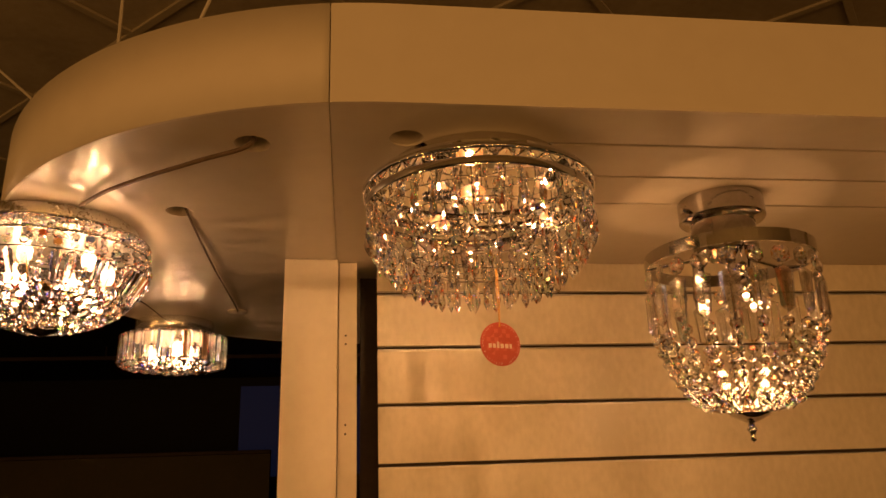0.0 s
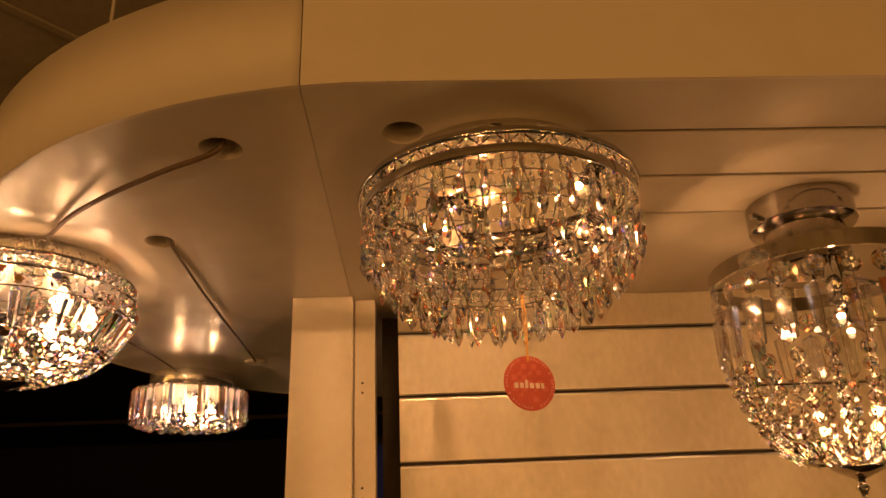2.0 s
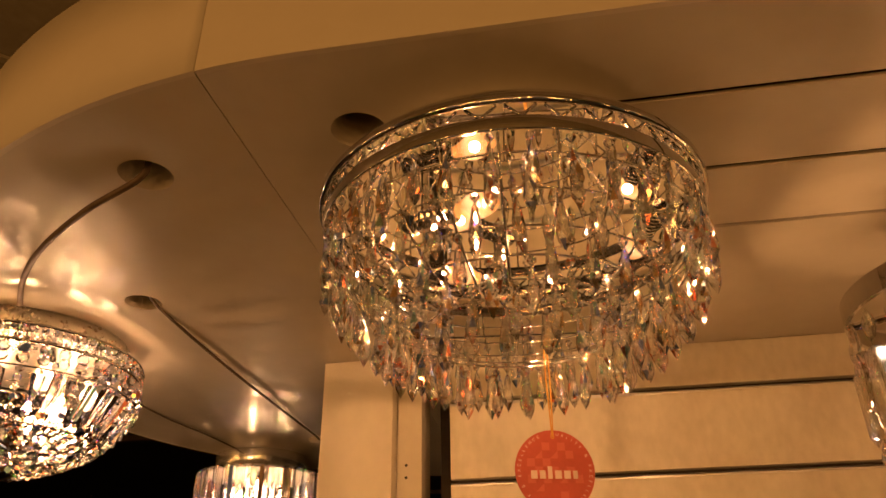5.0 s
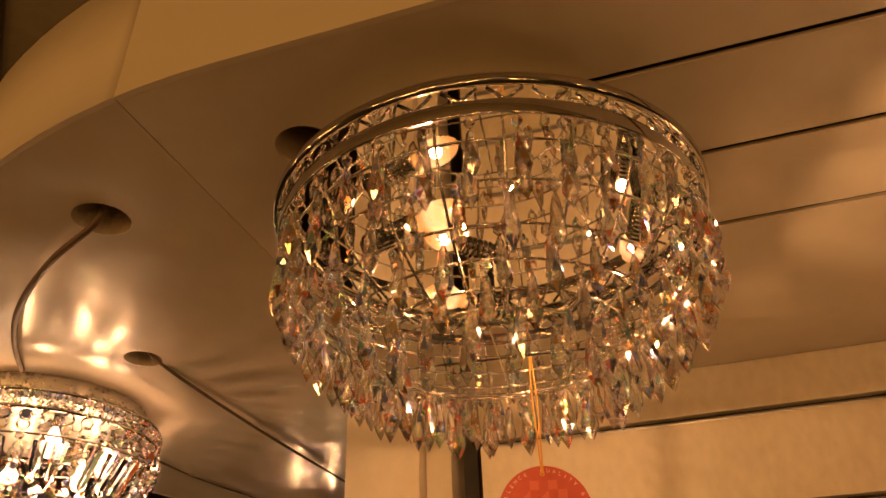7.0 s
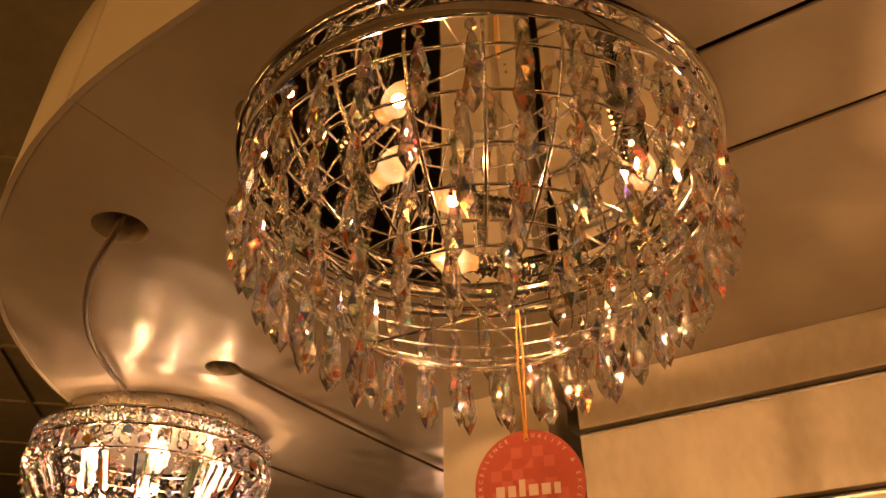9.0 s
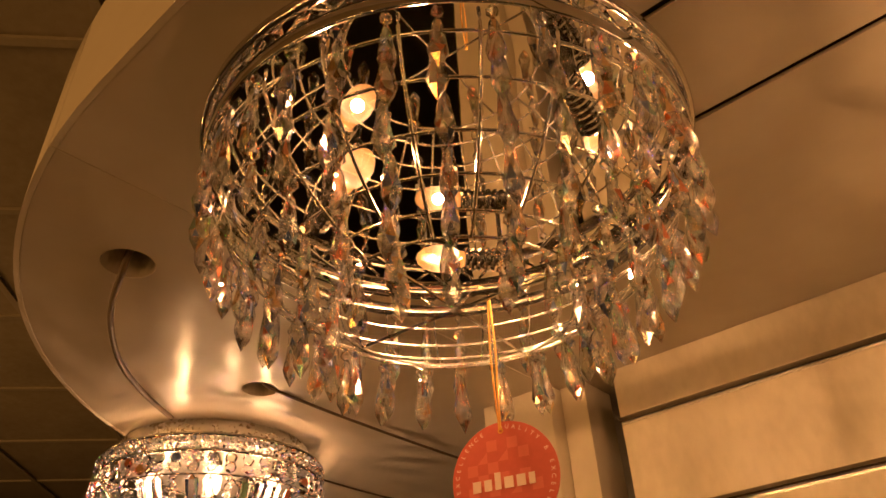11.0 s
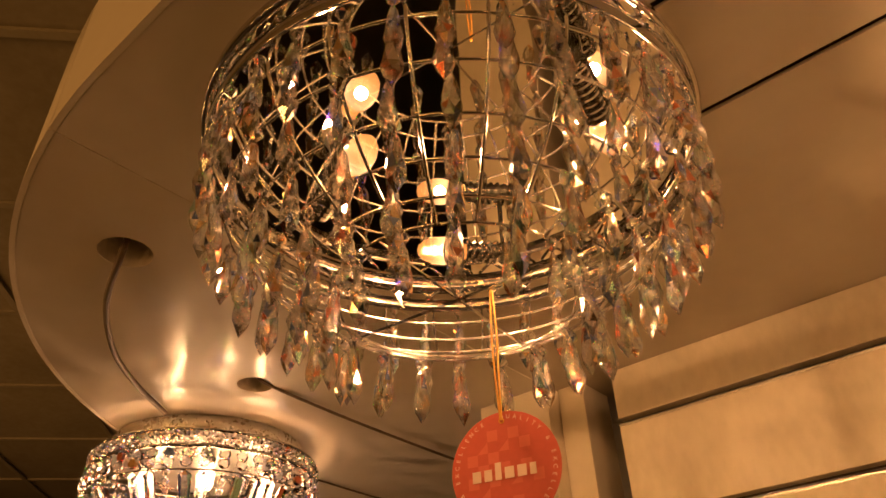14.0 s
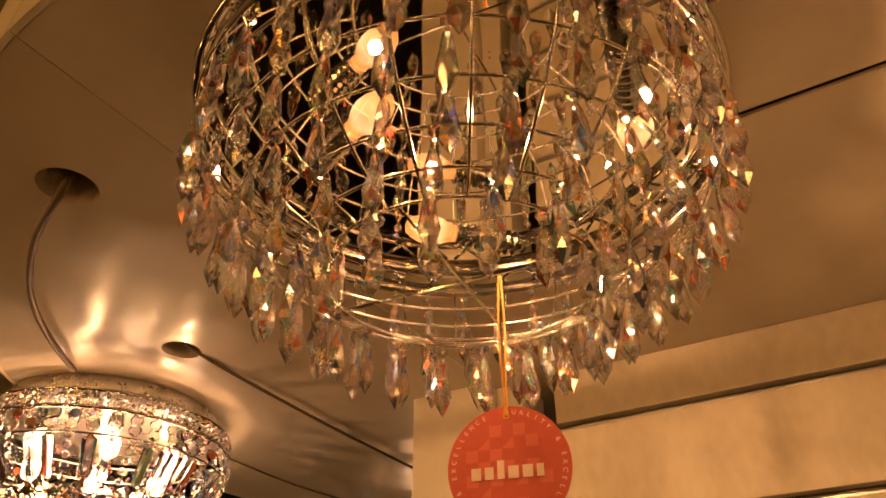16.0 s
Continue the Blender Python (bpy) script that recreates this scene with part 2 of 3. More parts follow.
def lathe(profile, n=48, closed=False, bm=None):
    """Turns (radius, height) pairs about z; closed joins the last to the first."""
    bm = bm or bmesh.new()
    rings = []
    for r, z in profile:
        if r < 1e-5:
            rings.append([bm.verts.new((0, 0, z))])
        else:
            rings.append([bm.verts.new((r * math.cos(2 * math.pi * i / n), r * math.sin(2 * math.pi * i / n), z)) for i in range(n)])
    pairs = list(zip(rings, rings[1:])) + ([(rings[-1], rings[0])] if closed else [])
    for p, q in pairs:
        for i in range(n):
            j = (i + 1) % n
            if len(p) == 1 and len(q) == 1:
                continue
            if len(p) == 1:
                bm.faces.new((p[0], q[i], q[j]))
            elif len(q) == 1:
                bm.faces.new((p[i], p[j], q[0]))
            else:
                bm.faces.new((p[i], p[j], q[j], q[i]))
    return bm


def tube(points, r, n=6, closed=False, bm=None):
    """A round wire through the points."""
    bm = bm or bmesh.new()
    pts = [Vector(p) for p in points]
    k = len(pts)
    rings = []
    for i, p in enumerate(pts):
        a = pts[(i - 1) % k] if closed or i else p
        b = pts[(i + 1) % k] if closed or i < k - 1 else p
        t = (b - a).normalized()
        side = t.cross(Vector((0, 0, 1)))
        side = side.normalized() if side.length > 1e-3 else Vector((1, 0, 0))
        up = side.cross(t)
        rings.append([bm.verts.new(p + r * (side * math.cos(2 * math.pi * j / n) + up * math.sin(2 * math.pi * j / n))) for j in range(n)])
    for i in range(k if closed else k - 1):
        p, q = rings[i], rings[(i + 1) % k]
        for j in range(n):
            bm.faces.new((p[j], p[(j + 1) % n], q[(j + 1) % n], q[j]))
    if not closed:
        bm.faces.new(rings[0])
        bm.faces.new(list(reversed(rings[-1])))
    return bm


def hoop(R, z, r, n=72):
    return tube([(R * math.cos(2 * math.pi * i / n), R * math.sin(2 * math.pi * i / n), z) for i in range(n)], r, 6, True)


def smooth_path(pts, steps=8):
    """A Catmull-Rom line through the points."""
    p = [Vector(q) for q in pts]
    p = [2 * p[0] - p[1]] + p + [2 * p[-1] - p[-2]]
    out = []
    for i in range(1, len(p) - 2):
        for s in range(steps):
            t = s / steps
            a, b, c, d = p[i - 1], p[i], p[i + 1], p[i + 2]
            out.append(0.5 * (2 * b + (c - a) * t + (2 * a - 5 * b + 4 * c - d) * t * t + (3 * b - a - 3 * c + d) * t ** 3))
    return out + [p[-2]]


def gem(profile, n, mat, name, turn=True):
    """A cut crystal: flat facets, alternate rows turned by half a facet."""
    bm = bmesh.new()
    rings = []
    for k, (r, z) in enumerate(profile):
        off = math.pi / n if turn and k % 2 else 0
        rings.append([bm.verts.new((0, 0, z))] if r < 1e-5 else [bm.verts.new((r * math.cos(2 * math.pi * i / n + off), r * math.sin(2 * math.pi * i / n + off), z)) for i in range(n)])
    for k, (p, q) in enumerate(zip(rings, rings[1:])):
        for i in range(n):
            j = (i + 1) % n
            if len(p) == 1:
                bm.faces.new((p[0], q[i], q[j]))
            elif len(q) == 1:
                bm.faces.new((p[i], p[j], q[0]))
            elif turn and k % 2 == 0:
                bm.faces.new((p[i], p[j], q[i]))
                bm.faces.new((q[i], p[j], q[j]))
            elif turn:
                bm.faces.new((p[i], q[j], q[i]))
                bm.faces.new((p[i], p[j], q[j]))
            else:
                bm.faces.new((p[i], p[j], q[j], q[i]))
    return mesh_of(name, bm, mat)


# ---- the display canopy and its wall ----
CX, CY, RA, RB, RIGHT = -0.20, 0.79, 0.876, 0.948, 2.6
UZ, TOPZ = 2.25, 2.425
JOINT = -0.301


def rim(grow=0.0, n=56):
    """The rounded end of the canopy, from the front round to the back."""
    return [(CX - (RA + grow) * math.sin(math.pi * i / n), CY - (RB + grow) * math.cos(math.pi * i / n)) for i in range(n + 1)]


INS = -0.0062
HOLES = ((-0.431, -0.004, 0.030), (-0.176, -0.038, 0.029), (-0.614, 0.312, 0.027))


def panel_with_holes(outline, holes, z, thick):
    """A level board with round holes right through it."""
    bm = bmesh.new()
    edges = []
    loops = [outline] + [[(hx + r * math.cos(2 * math.pi * i / 28), hy + r * math.sin(2 * math.pi * i / 28)) for i in range(28)] for hx, hy, r in holes]
    for lp in loops:
        vs = [bm.verts.new((x, y, z)) for x, y in lp]
        edges += [bm.edges.new((vs[i], vs[(i + 1) % len(vs)])) for i in range(len(vs))]
    bmesh.ops.triangle_fill(bm, use_beauty=True, use_dissolve=False, edges=edges)
    inside = [f for f in bm.faces if any((f.calc_center_median().x - hx) ** 2 + (f.calc_center_median().y - hy) ** 2 < (r * 0.9) ** 2 for hx, hy, r in holes)]
    bmesh.ops.delete(bm, geom=inside, context="FACES")
    g = bmesh.ops.extrude_face_region(bm, geom=list(bm.faces))
    bmesh.ops.translate(bm, verts=[v for v in g["geom"] if isinstance(v, bmesh.types.BMVert)], vec=(0, 0, thick))
    return bm


canopy = thing("display_canopy", (0, 0, UZ), "cream laminate display canopy with a rounded end and glossy underside", "canopy")
canopy.location = (0, 0, 0)
arc = [p for p in rim(INS) if p[0] < JOINT - 0.02]
y0 = CY - (RB + INS) * math.sqrt(1 - ((CX - JOINT) / (RA + INS)) ** 2)
y1 = 2 * CY - y0
end_panel = panel_with_holes([(JOINT - 0.0006, y0)] + arc + [(JOINT - 0.0006, y1)], [HOLES[0], HOLES[2]], UZ, 0.022)
part("end_panel", end_panel, UNDER, canopy, "glossy cream rounded end panel")
near = [p for p in rim(INS) if p[0] > JOINT + 0.02]
front_arc = [p for p in near if p[1] < CY]
back_arc = [p for p in near if p[1] > CY]
GROOVES = (-0.033, 0.100, 0.237)
GX = -0.02
main = [(JOINT + 0.0006, y0)] + list(reversed(front_arc)) + [(RIGHT, CY - RB - INS)]
for g in GROOVES:
    main += [(RIGHT, g - 0.004), (GX, g - 0.004), (GX, g + 0.004), (RIGHT, g + 0.004)]
main += [(RIGHT, CY + RB + INS)] + list(reversed(back_arc)) + [(JOINT + 0.0006, y1)]
part("slatted_panel", panel_with_holes(main, [HOLES[1]], UZ, 0.004), UNDER2, canopy, "cream panel with three grooves")
# dark strips behind the grooves, the shade of the cavity in their colour
bm = bmesh.new()
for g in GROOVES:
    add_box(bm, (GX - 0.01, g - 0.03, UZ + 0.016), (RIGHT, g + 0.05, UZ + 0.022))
part("groove_backing", bm, SHADE, canopy, "groove backing with the cavity's shade put into its dark brown")
for hx, hy, r in HOLES:
    sl = part("hole_sleeve", lathe([(r + 0.003, 0.0035), (r + 0.0008, 0.0035), (r + 0.0008, 0.045), (r + 0.003, 0.045)], 28, True), UNDER2, canopy, "", True)
    sl.location = (hx, hy, UZ + 0.0015)
    # dark cap closes the hole, its inner shade put into the colour
    cp = part("hole_cap", lathe([(0, 0.045), (r + 0.003, 0.045), (r + 0.003, 0.047), (0, 0.047)], 28), SHADE, canopy)
    cp.location = (hx, hy, UZ + 0.0018)
bm = bmesh.new()
add_box(bm, (JOINT - 0.01, y0 + 0.01, UZ + 0.0225), (JOINT + 0.01, y1 - 0.01, UZ + 0.03))
part("joint_backing", bm, UNDER2, canopy)


def fascia(pts, t=0.006):
    """An upright board that follows the points."""
    bm = bmesh.new()
    rows = []
    k = len(pts)
    for i, p in enumerate(pts):
        a, b = Vector(pts[max(0, i - 1)]), Vector(pts[min(k - 1, i + 1)])
        d = (b - a).normalized()
        out = Vector((d.y, -d.x))
        o, q = Vector(p) + out * 0.0, Vector(p) - out * t
        rows.append([bm.verts.new((*o, UZ - 0.0004)), bm.verts.new((*o, TOPZ)), bm.verts.new((*q, TOPZ)), bm.verts.new((*q, UZ - 0.0004))])
    for p, q in zip(rows, rows[1:]):
        for j in range(4):
            bm.faces.new((p[j], p[(j + 1) % 4], q[(j + 1) % 4], q[j]))
    bm.faces.new(rows[0])
    bm.faces.new(list(reversed(rows[-1])))
    return bm


outer = [(x, y) for x, y in rim(0.0, 72)]
curved = [p for p in outer if p[0] < JOINT]
yf = CY - RB * math.sqrt(1 - ((CX - JOINT) / RA) ** 2)
sel = [(JOINT - 0.001, yf)] + [p for p in curved if p[0] < JOINT - 0.01] + [(JOINT - 0.001, 2 * CY - yf)]
part("curved_fascia", fascia(list(reversed(sel))), FASCIA, canopy, "cream curved edge board", True)
straight = [(JOINT + 0.001, yf)] + [p for p in reversed(outer) if JOINT + 0.01 < p[0] < CX - 0.001 and p[1] < CY] + [(CX, CY - RB), (RIGHT, CY - RB)]
part("straight_fascia", fascia(straight), FASCIA, canopy, "cream straight edge board")
back = [(RIGHT, CY + RB), (CX, CY + RB)] + [p for p in reversed(outer) if JOINT + 0.01 < p[0] < CX - 0.001 and p[1] > CY] + [(JOINT + 0.001, 2 * CY - yf)]
part("back_fascia", fascia(back), FASCIA, canopy)
top = rim(INS)
part("top_board", panel_with_holes([(RIGHT, CY - RB - INS)] + top[1:-1] + [(RIGHT, CY + RB + INS)], [], TOPZ - 0.012, 0.010), FASCIA, canopy)
for o in canopy.children:
    if o.name.startswith("curved_fascia"):
        o.data.polygons.foreach_set("use_smooth", [len(p.vertices) == 4 and abs(p.normal.z) < 0.5 for p in o.data.polygons])

column = thing("display_column", (0, 0, 0), "cream painted square display column carrying the canopy", "column")
part("shaft", box((-0.428, 0.630, 0.08), (-0.2965, 0.762, UZ - 0.001), 0.002), COLM, column)
part("foot", box((-0.436, 0.622, 0), (-0.2965, 0.770, 0.0805), 0.002), BRUSHED, column, "satin metal foot plate")
post = thing("slotted_upright", (0, 0, 0), "cream metal upright with small fixing holes beside the column", "upright")
part("channel", box((-0.2945, 0.660, 0), (-0.250, 0.74, UZ - 0.001), 0.0015), COLM, post)
hole_me = mesh_of("fixing_hole", lathe([(0, 0.0), (0.0022, 0.0), (0.0026, 0.0012), (0.0, 0.0015)], 10), SCREW)
k = 0
for z0 in (2.061, 1.846, 1.631, 1.416, 1.201):
    for dz in (0, -0.021):
        piece("fixing_hole", hole_me, post, Matrix.Translation((-0.277, 0.6595, z0 + dz)) @ Euler((radians(90), 0, 0)).to_matrix().to_4x4())

wall = thing("wall_slatted", (0, 0, 0), "cream slatted display wall with aluminium slot inserts", "slat wall", kind="structure")
X0, WY = -0.199, 0.660
levels = [2.170 - 0.1396 * i for i in range(15)]
tops = [UZ - 0.001] + [z - 0.0060 for z in levels]
bots = [z + 0.0035 for z in levels] + [0.05]
for zt, zb in zip(tops, bots):
    part("panel_slat", box((X0, WY, zb), (RIGHT, WY + 0.018, zt), 0.0015), WALLM, wall)
for z in levels:
    bm = bmesh.new()
    add_box(bm, (X0 + 0.001, WY + 0.0035, z - 0.0063), (RIGHT, WY + 0.0165, z - 0.0042))
    add_box(bm, (X0 + 0.001, WY - 0.0012, z - 0.0095), (RIGHT, WY - 0.0002, z - 0.0040))
    add_box(bm, (X0 + 0.001, WY - 0.0012, z - 0.0060), (RIGHT, WY + 0.0035, z - 0.0042))
    part("slot_insert", bm, ALU, wall, "aluminium slot insert")
part("core", box((X0 + 0.002, WY + 0.0185, 0), (RIGHT, WY + 0.03, UZ - 0.001)), SHADE, wall, "dark core board")
part("plinth", box((X0, WY - 0.004, 0), (RIGHT, WY + 0.018, 0.049)), SHADE, wall)
# added sheet, dark so the gap beside the upright stays in shade
tagged(part("wall_gap_shade", box((-0.24, 0.80, 0), (RIGHT, 0.82, UZ - 0.002)), SHADE), "added dark board that keeps the gap beside the upright dark", "wall", kind="structure")

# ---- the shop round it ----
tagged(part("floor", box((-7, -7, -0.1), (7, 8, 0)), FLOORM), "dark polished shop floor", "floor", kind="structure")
tagged(part("ceiling", box((-7, -7, 3.06), (7, 2.2, 3.16)), TILE), "dim mineral tile shop ceiling", "ceiling", kind="structure")
# same ceiling further back, coloured dark to read as unlit; grid stops here
tagged(part("ceiling_back", box((-7, 2.2, 3.06), (7, 8, 3.16)), UNLIT_DARK), "ceiling at the back of the shop, its lack of light put into a dark colour", "ceiling", kind="structure")
bm = bmesh.new()
for i in range(-12, 13):
    add_box(bm, (-9, i * 0.6 - 0.011, 3.051), (9, i * 0.6 + 0.011, 3.0615))
    add_box(bm, (i * 0.6 + 0.17 - 0.011, -9, 3.0505), (i * 0.6 + 0.17 + 0.011, 9, 3.0610))
bmesh.ops.transform(bm, matrix=Matrix.Translation((-1.02, -0.08, 0)) @ Matrix.Rotation(radians(47), 4, "Z"), verts=bm.verts)
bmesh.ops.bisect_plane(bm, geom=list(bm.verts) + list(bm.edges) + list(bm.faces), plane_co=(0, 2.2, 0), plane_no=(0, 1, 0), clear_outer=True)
tagged(part("ceiling_grid", bm, TBAR), "pale metal grid between ceiling tiles", "ceiling grid", kind="structure")
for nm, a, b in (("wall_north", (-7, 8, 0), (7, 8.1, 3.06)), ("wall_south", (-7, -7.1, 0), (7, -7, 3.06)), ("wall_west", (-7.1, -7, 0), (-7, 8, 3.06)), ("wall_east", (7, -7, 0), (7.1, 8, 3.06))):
    tagged(part(nm, box(a, b), UNLIT_DARK), "shop wall with its unlit darkness put into the colour", "wall", kind="structure")
divider = thing("low_partition", (0, 0, 0), "dark olive shop partition with a brown top rail", "partition")
part("board", box((-6.5, 5.2, 0), (-0.9, 5.26, 2.02), 0.004), DIVIDER, divider)
part("top_rail", box((-6.5, 5.18, 2.0205), (-0.9, 5.28, 2.05), 0.006), SHADE, divider, "dark brown rail")
bluewin = thing("window_1", (0, 0, 0), "dim blue evening window in the dark wall", "window", kind="structure")
for x in (-1.55, -0.75):
    part("pane", box((x, 7.96, 1.9), (x + 0.74, 7.985, 2.95)), BLUE, bluewin)
bm = bmesh.new()
add_box(bm, (-1.62, 7.94, 1.82), (0.06, 7.999, 1.898))
add_box(bm, (-0.81, 7.94, 1.9), (-0.75, 7.999, 2.95))
part("window_frame", bm, SHADE, bluewin)
for y, z in ((3.6, 2.93), (5.9, 2.93)):
    beam = tagged(part("ceiling_track", box((-5.5, y, z), (1.5, y + 0.05, z + 0.035), 0.004), SHADE), "long dim metal lighting track under the ceiling", "track", "ceiling tracks")
    for x in (-4.5, -2.5, -0.5):
        part("drop_rod", tube([(x, y + 0.025, z + 0.03), (x, y + 0.025, 3.058)], 0.006), SHADE, beam)
for nm, pts in (("suspension_cord", [(-0.79, 0.37, TOPZ - 0.003), (-0.792, 0.371, 2.7), (-0.80, 0.372, 3.058)]), ("suspension_cord", [(-0.70, 0.33, TOPZ - 0.003), (-0.60, 0.27, 2.66), (-0.42, 0.16, 3.058)]), ("suspension_cord", [(-0.86, 0.52, TOPZ - 0.003), (-1.0, 0.60, 2.60), (-1.45, 0.95, 3.058)])):
    tagged(part(nm, tube(smooth_path(pts, 6), 0.004), CORD), "pale cord hanging from ceiling to canopy", "cord", "suspension cords")


# ---- bulbs ----
def add_bulb(parent, at, r, length, glass, name="bulb", hot=True):
    prof = [(0, 0), (r * 0.55, -0.001), (r * 0.6, -length * 0.15), (r, -length * 0.35), (r, -length * 0.75), (r * 0.7, -length * 0.93), (0, -length)]
    b = part(name, lathe(prof, 14), glass, parent, "", True)
    b.location = at
    part("hot_core", lathe([(r * 0.9, -length * 0.32), (r * 1.02, -length * 0.38), (r * 1.02, -length * 0.52), (r * 0.9, -length * 0.58)], 14, True), CORE, b, "", True)
    s = part("socket", lathe([(0, 0.028), (r * 0.95, 0.028), (r * 0.95, 0.004), (r * 0.7, 0.0), (0, 0.0)], 16), CHROME, parent, "", True)
    s.location = at
    return b


# ---- the tiered crystal lamp ----
LX, LY = -0.035, 0.092
DROP = gem([(0.0008, 0.0), (0.0040, -0.0035), (0.0044, -0.0065), (0.0010, -0.0105), (0.0014, -0.0125), (0.0031, -0.0165), (0.0049, -0.030), (0.0066, -0.042), (0.0051, -0.0475), (0.0, -0.057)], 6, CRYSTAL, "crystal_drop")
tiers = ((0.199, 2.175, 36), (0.198, 2.154, 36), (0.184, 2.127, 32), (0.163, 2.102, 28), (0.141, 2.085, 24), (0.119, 2.072, 20), (0.099, 2.065, 18))
lamp = thing("tiered_crystal_ceiling_lamp", (LX, LY, UZ), "lit round chrome ceiling lamp with tiers of crystal drops", "ceiling lamp")
part("ceiling_pan", lathe([(0, -0.0320), (0.2035, -0.0320), (0.2035, -0.0405), (0, -0.0405)], 84), MIRROR, lamp, "mirror-polished chrome pan")
part("pan_rim", lathe([(0.160, -0.0005), (0.164, -0.0005), (0.1655, -0.002), (0.1655, -0.021), (0.168, -0.024), (0.2095, -0.0405), (0.2125, -0.043), (0.2125, -0.049), (0.2105, -0.052), (0.206, -0.050), (0.204, -0.0405), (0.204, -0.038), (0.160, -0.022)], 96, True), CHROME, lamp, "stepped bright chrome rim", True)
part("rim_ring", lathe([(0.2047, -0.0628), (0.206, -0.0628), (0.2065, -0.064), (0.2065, -0.0765), (0.206, -0.0775), (0.2045, -0.0775), (0.2045, -0.063)], 96, True), CHROME, lamp, "flat chrome ring", True)
rod_me = mesh_of("cross_rod", tube([(0.203, -0.005, -0.049), (0.202, 0.014, -0.066)], 0.0017, 6), CHROME, True)
rod_back = mesh_of("cross_rod", tube([(0.203, 0.005, -0.049), (0.202, -0.014, -0.066)], 0.0017, 6), CHROME, True)
for i in range(72):
    piece("cross_rod", rod_me if i % 2 else rod_back, lamp, Matrix.Rotation(2 * math.pi * i / 72, 4, "Z"))
for R, z, n in tiers[1:]:
    part("hoop", hoop(R, z - UZ, 0.0013), BRIGHT, lamp, "", True)
for a in (0.1, 0.1 + math.pi / 2):
    part("cross_bar", tube([(0.0985 * math.cos(a), 0.0985 * math.sin(a), 2.065 - UZ), (-0.0985 * math.cos(a), -0.0985 * math.sin(a), 2.065 - UZ)], 0.0012, 6), CHROME, lamp)
rib_pts = smooth_path([(R, 0, z - UZ) for R, z, n in tiers], 3)
rib_me = mesh_of("rib", tube(rib_pts, 0.0014, 6), BRIGHT, True)
for i in range(24):
    piece("rib", rib_me, lamp, Matrix.Rotation(2 * math.pi * (i + 0.5) / 24 - radians(51), 4, "Z"))
rng = random.Random(7)
for k, (R, z, n) in enumerate(tiers):
    for i in range(n):
        a = 2 * math.pi * (i + rng.uniform(-0.06, 0.06)) / n - radians(51)
        m = Matrix.Translation((R * 1.012 * math.cos(a), R * 1.012 * math.sin(a), z - UZ - 0.001)) @ Euler((rng.uniform(-0.045, 0.045), rng.uniform(-0.045, 0.045), rng.uniform(0, 6.28))).to_matrix().to_4x4() @ Matrix.Scale(rng.uniform(1.02, 1.10), 4)
        piece("crystal_drop", DROP, lamp, m)
ribs = [(0, 0.0)]
for i in range(9):
    ribs += [(0.0105, -0.0068 * i), (0.0118, -0.0068 * i - 0.0016), (0.0118, -0.0068 * i - 0.0036), (0.0088, -0.0068 * i - 0.0046)]
ribs += [(0.0088, -0.062), (0, -0.062)]
holder_me = mesh_of("ribbed_holder", lathe(ribs, 22), CHROME)
stay_me = mesh_of("holder_stay", box((-0.006, -0.0012, 0.0), (0.006, 0.0012, 0.030), 0.0006), CHROME)
glass_me = mesh_of("bulb", lathe([(0, 0), (0.0075, 0.0), (0.0082, -0.005), (0.0118, -0.013), (0.0136, -0.021), (0.0130, -0.030), (0.0098, -0.039), (0.0052, -0.0445), (0, -0.046)], 22), BULB, True)
for deg, R in ((-108, 0.090), (12, 0.138), (137, 0.090)):
    a = radians(deg)
    at = Vector((R * math.cos(a), R * math.sin(a), -0.077))
    along = Vector((-math.sin(a), math.cos(a), 0))
    lie = (-along).to_track_quat("Z", "Y").to_matrix().to_4x4()
    b = piece("bulb", glass_me, lamp, Matrix.Translation(at - along * 0.022) @ lie)
    h = piece("ribbed_holder", holder_me, lamp, Matrix.Translation(at - along * 0.0225) @ lie @ Matrix.Rotation(math.pi, 4, "X"))
    h["label"] = "ribbed chrome lamp holder"
    piece("holder_stay", stay_me, lamp, Matrix.Translation(at - along * 0.060 + Vector((0, 0, 0.0075))) @ Matrix.Rotation(a, 4, "Z"))
    bulb_lamp("bulb_light", (LX + at.x, LY + at.y, UZ + at.z), 4.4, 0.0055, (1.0, 0.50, 0.20))

# ---- its tag ----
tag = thing("round_price_tag", (-0.009, 0.099, 1.929), "round red card tag hanging on a gold thread from the lamp", "tag")
tag.rotation_euler = (radians(90), 0, radians(15))
tag.scale = (1.05, 1.05, 1.05)
part("card", lathe([(0, 0.0006), (0.0365, 0.0006), (0.0365, -0.0006), (0, -0.0006)], 64), TAGRED, tag)
bm = bmesh.new()
rng = random.Random(3)
for i in range(-3, 4):
    for j in range(-3, 4):
        if (i + j) % 2 == 0 and math.hypot(i, j) * 0.0072 < 0.023 and rng.random() < 0.8:
            x, y = i * 0.0072, j * 0.0072
            vs = [bm.verts.new((x + dx * 0.0036, y + dy * 0.0036, 0.00075)) for dx, dy in ((-1, -1), (1, -1), (1, 1), (-1, 1))]
            if rng.random() < 0.5:
                vs = vs[:3]
            bm.faces.new(vs)
part("print_pattern", bm, TAGPALE, tag, "paler red squares")
x = -0.0222
for w, h in ((0.0058, 0.0072), (0.0052, 0.0072), (0.0042, 0.0108), (0.0062, 0.0072), (0.0060, 0.0072), (0.0042, 0.0072)):
    part("logo_bar", box((x, -0.007, 0.0008), (x + w, -0.007 + h, 0.00105), 0.0001), INK, tag, "white printed bar")
    x += w + 0.0022


